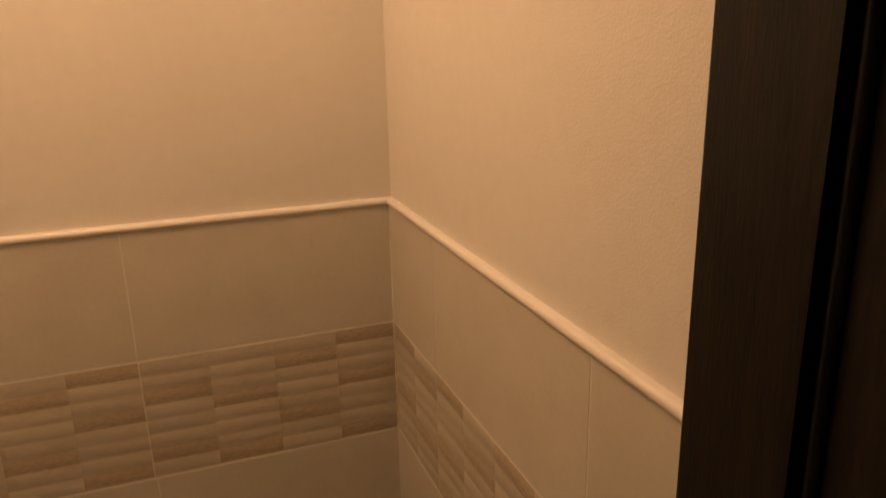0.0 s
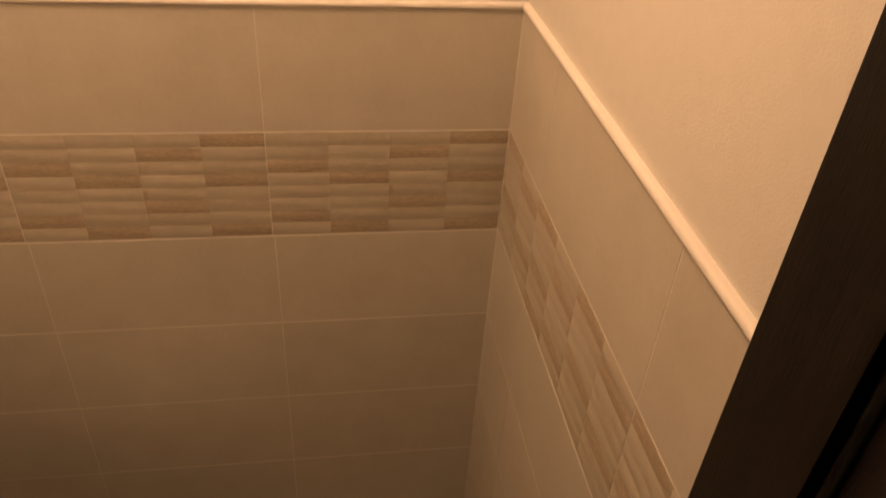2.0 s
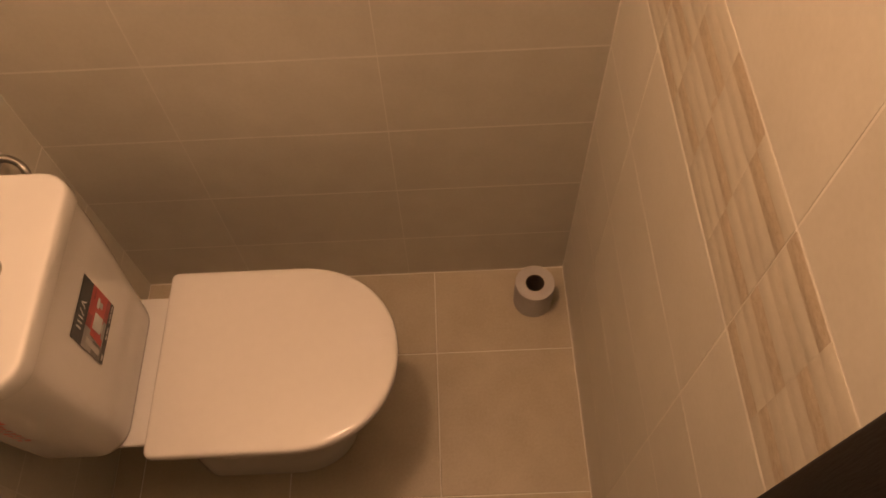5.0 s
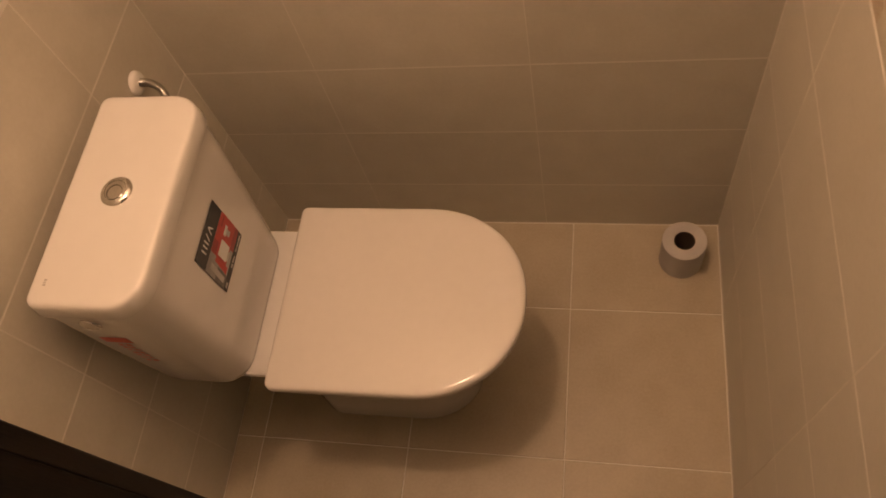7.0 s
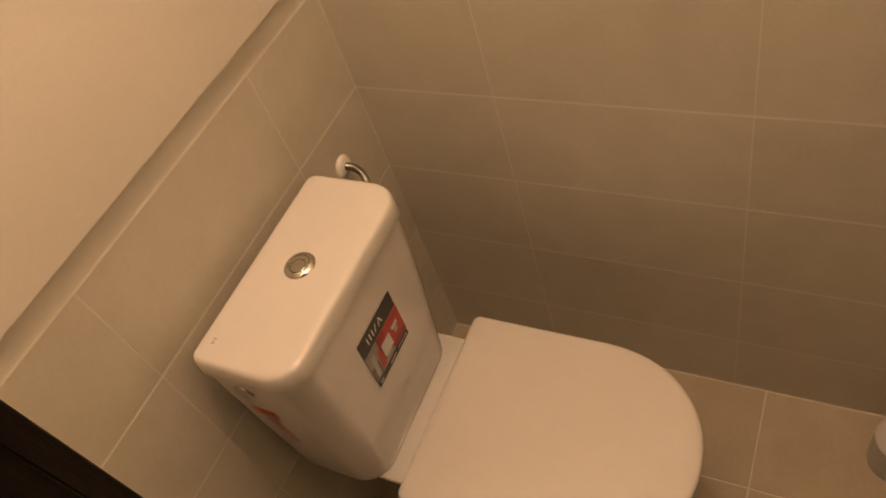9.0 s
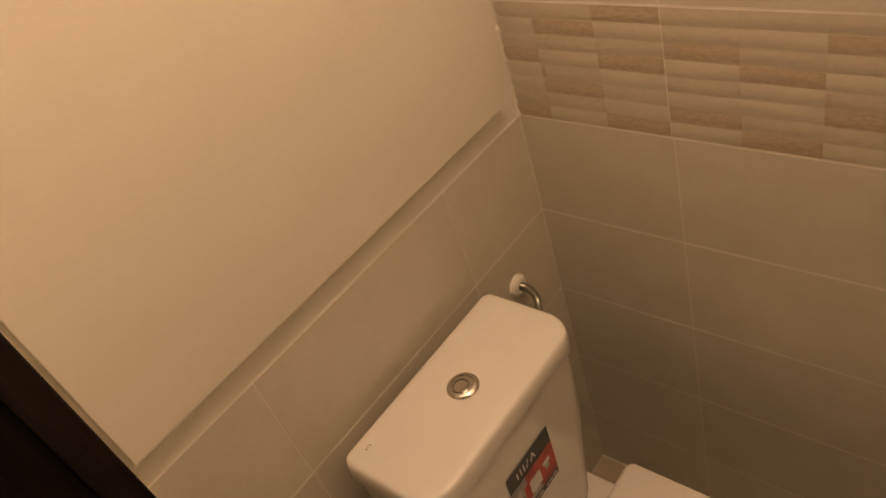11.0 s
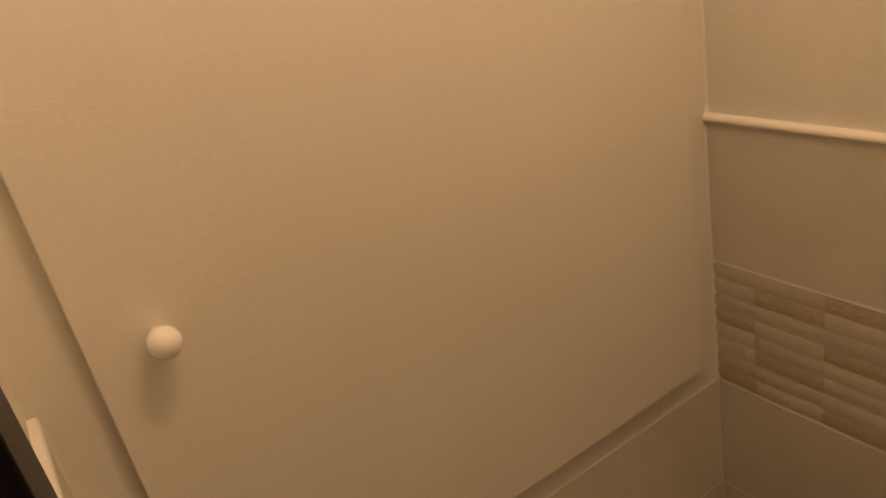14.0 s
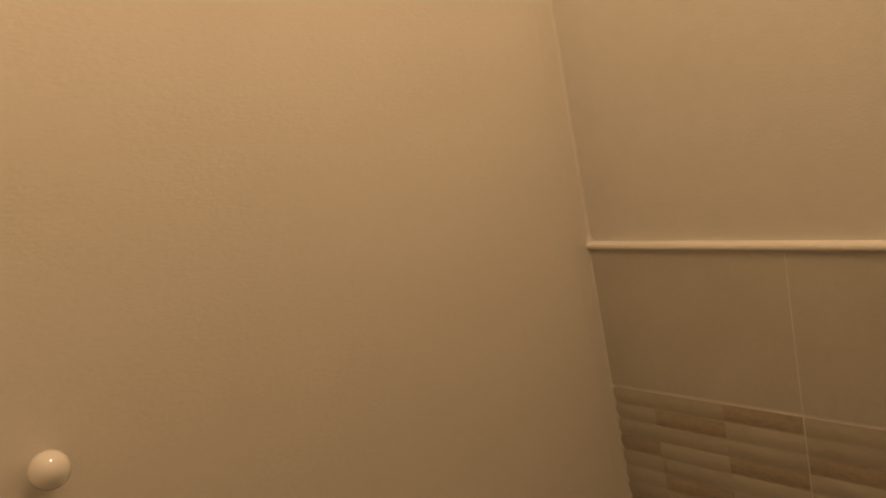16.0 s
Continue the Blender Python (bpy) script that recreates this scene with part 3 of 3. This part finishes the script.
def light_switch():
    base = tagged(new("light_switch"), "white plastic light switch on the tiled wall beside the door", "light switch")
    x0, x1, z0, z1 = -1.048, -0.968, 1.055, 1.135
    base.location = ((x0 + x1) / 2, NEAR_L, (z0 + z1) / 2)
    inv = Matrix.Translation([-k for k in base.location])
    bm = box(bmesh.new(), (x0, NEAR_L + 0.0003, z0), (x1, NEAR_L + 0.009, z1), 0.003, segments=3)
    part("plate", bm, WHITE_PLASTIC, base, smooth=True).matrix_parent_inverse = inv
    bm = box(bmesh.new(), (x0 + 0.012, NEAR_L + 0.008, z0 + 0.012), (x1 - 0.012, NEAR_L + 0.0125, z1 - 0.012), 0.0015)
    part("rocker", bm, WHITE_PLASTIC, base, smooth=True).matrix_parent_inverse = inv


light_switch()


def paper_roll():
    base = tagged(new("toilet_roll"), "grey recycled toilet paper roll standing on the floor", "toilet paper")
    base.location = (-0.0875, -0.0925, FLOOR)
    bm = bmesh.new()
    prof = [(0.0228, 0.0), (0.046, 0.0), (0.0475, 0.0015), (0.0478, 0.05), (0.0475, 0.0935), (0.0462, 0.0950), (0.036, 0.0953), (0.028, 0.0949), (0.0228, 0.0945)]
    n = 48
    rings = []
    for r, z in prof:
        rings.append([(r * (1 + 0.006 * math.sin(3 * a + 1)) * math.cos(a), r * math.sin(a), z) for a in [2 * math.pi * i / n for i in range(n)]])
    loft(bm, rings + [rings[0]], cap=False)
    part("paper", bm, PAPER, base, smooth=True)
    bm = bmesh.new()
    rings = [[(r * math.cos(2 * math.pi * i / n), r * math.sin(2 * math.pi * i / n), z) for i in range(n)] for r, z in ((0.0225, 0.0003), (0.0225, 0.0945), (0.0212, 0.0945), (0.0212, 0.0003))]
    loft(bm, rings + [rings[0]], cap=False)
    part("core", bm, CARD, base, "cardboard core", smooth=True)


paper_roll()

# ---- tiles, piece by piece ----
grout_bed("grout", wall_far, WALLS["far"], LEFT - 0.002, 0.004, TILE_TOP, 0.00012)
grout_bed("grout", wall_right, WALLS["right"], -0.004, -NEAR, TILE_TOP, 0.0003)
grout_bed("grout", wall_left, WALLS["left"], NEAR, 0.004, 1.0, 0.0004)
grout_bed("grout", wall_near, WALLS["near"], -DOOR_L + 0.03, -LEFT + 0.002, TILE_TOP)
wall_tiles(wall_far, WALLS["far"], [LEFT, -0.802, -0.400, 0.0], 7, 0, gap=0.0012, low=0.0035)
wall_tiles(wall_right, WALLS["right"], [0.0, 0.206, 0.612, -NEAR], 7, 0, True, 0.0024)
wall_tiles(wall_left, WALLS["left"], [NEAR, -0.607, -0.209, 0.0], 5, 0)
wall_tiles(wall_near, WALLS["near"], [-DOOR_L + 0.03, -LEFT], 7, 0)


def bead(wall, a, b, side, size=0.0018, material=GROUT, step=0.05, rough=0.25, wave=0.0, taper=0.0):
    """A thin fillet in a corner from a to b; side: the two directions away from the corner.
    wave: how far it swells and sinks with the ribs of the relief tiles; taper: how far it thins towards b."""
    a, b = Vector(a), Vector(b)
    u, v = Vector(side[0]), Vector(side[1])
    n = max(2, int((b - a).length / step))
    rings = []
    for i in range(n + 1):
        p = a.lerp(b, i / n)
        k = size * (1 + rough * noise.noise(p * 23) - taper * i / n)
        k *= 1 + wave * math.cos(2 * math.pi * (p.z - 1.2) / 0.0247) + wave * noise.noise(p * 90)
        rings.append([p, p + k * u, p + 0.35 * k * (u + v), p + k * v])
    part("fillet", loft(bmesh.new(), rings), material, wall, smooth=step < 0.05)


bead(wall_far, (RIGHT, FAR, FLOOR), (RIGHT, FAR, TILE_TOP), ((-1, 0, 0), (0, -1, 0)))
bead(wall_far, (LEFT, FAR, FLOOR), (LEFT, FAR, 1.0), ((1, 0, 0), (0, -1, 0)), 0.0013)
bead(wall_far, (LEFT - 0.0004, FAR, 1.0), (LEFT - 0.0004, FAR, 1.2), ((1, 0, 0), (0, -1, 0)), 0.0034, FRAME, 0.003, wave=0.45)
bead(wall_far, (LEFT - 0.0004, FAR, 1.2), (LEFT - 0.0004, FAR, 1.4006), ((1, 0, 0), (0, -1, 0)), 0.0022, FRAME, 0.02)
bead(wall_far, (LEFT - 0.0004, FAR + 0.006, 1.4104), (LEFT - 0.0004, FAR + 0.006, CEILING), ((1, 0, 0), (0, -1, 0)), 0.003, PAINT)
bead(wall_far, (LEFT - 0.0004, FAR + 0.005, 1.4090), (LEFT - 0.0004, FAR + 0.005, 1.4240), ((1, 0, 0), (0, -1, 0)), 0.0085, TRIM, 0.002, taper=0.8)
bead(wall_far, (LEFT, FAR, FLOOR), (RIGHT, FAR, FLOOR), ((0, 0, 1), (0, -1, 0)), 0.0026)
bead(wall_right, (RIGHT, FAR, FLOOR), (RIGHT, NEAR, FLOOR), ((0, 0, 1), (-1, 0, 0)), 0.0032)
bead(wall_left, (LEFT, FAR, FLOOR), (LEFT, NEAR, FLOOR), ((0, 0, 1), (1, 0, 0)), 0.0012)
# uneven filler in the corner beside the door wall
bead(wall_left, (LEFT - 0.0004, NEAR_L, 0.6), (LEFT - 0.0004, NEAR_L, 1.398), ((1, 0, 0), (0, 1, 0)), 0.0022, FRAME, 0.006, rough=0.9, wave=0.12)


def floor_tiles():
    xs = [LEFT, -1.003, -0.667, -0.331, 0.004]
    ys = [0.0, -0.224, -0.564, -0.903]
    for x0, x1 in zip(xs, xs[1:]):
        for y1, y0 in zip(ys, ys[1:]):
            g = 0.0028
            ob = piece("floor_tile", tile_mesh(x1 - x0 - g, y1 - y0 - g, 0.01, 0.001, 0.001), FLOOR_TILE, floor)
            ob.matrix_world = Matrix.Translation((x0 + g / 2, y0 + g / 2, FLOOR + random.uniform(-0.0002, 0.0002)))


floor_tiles()
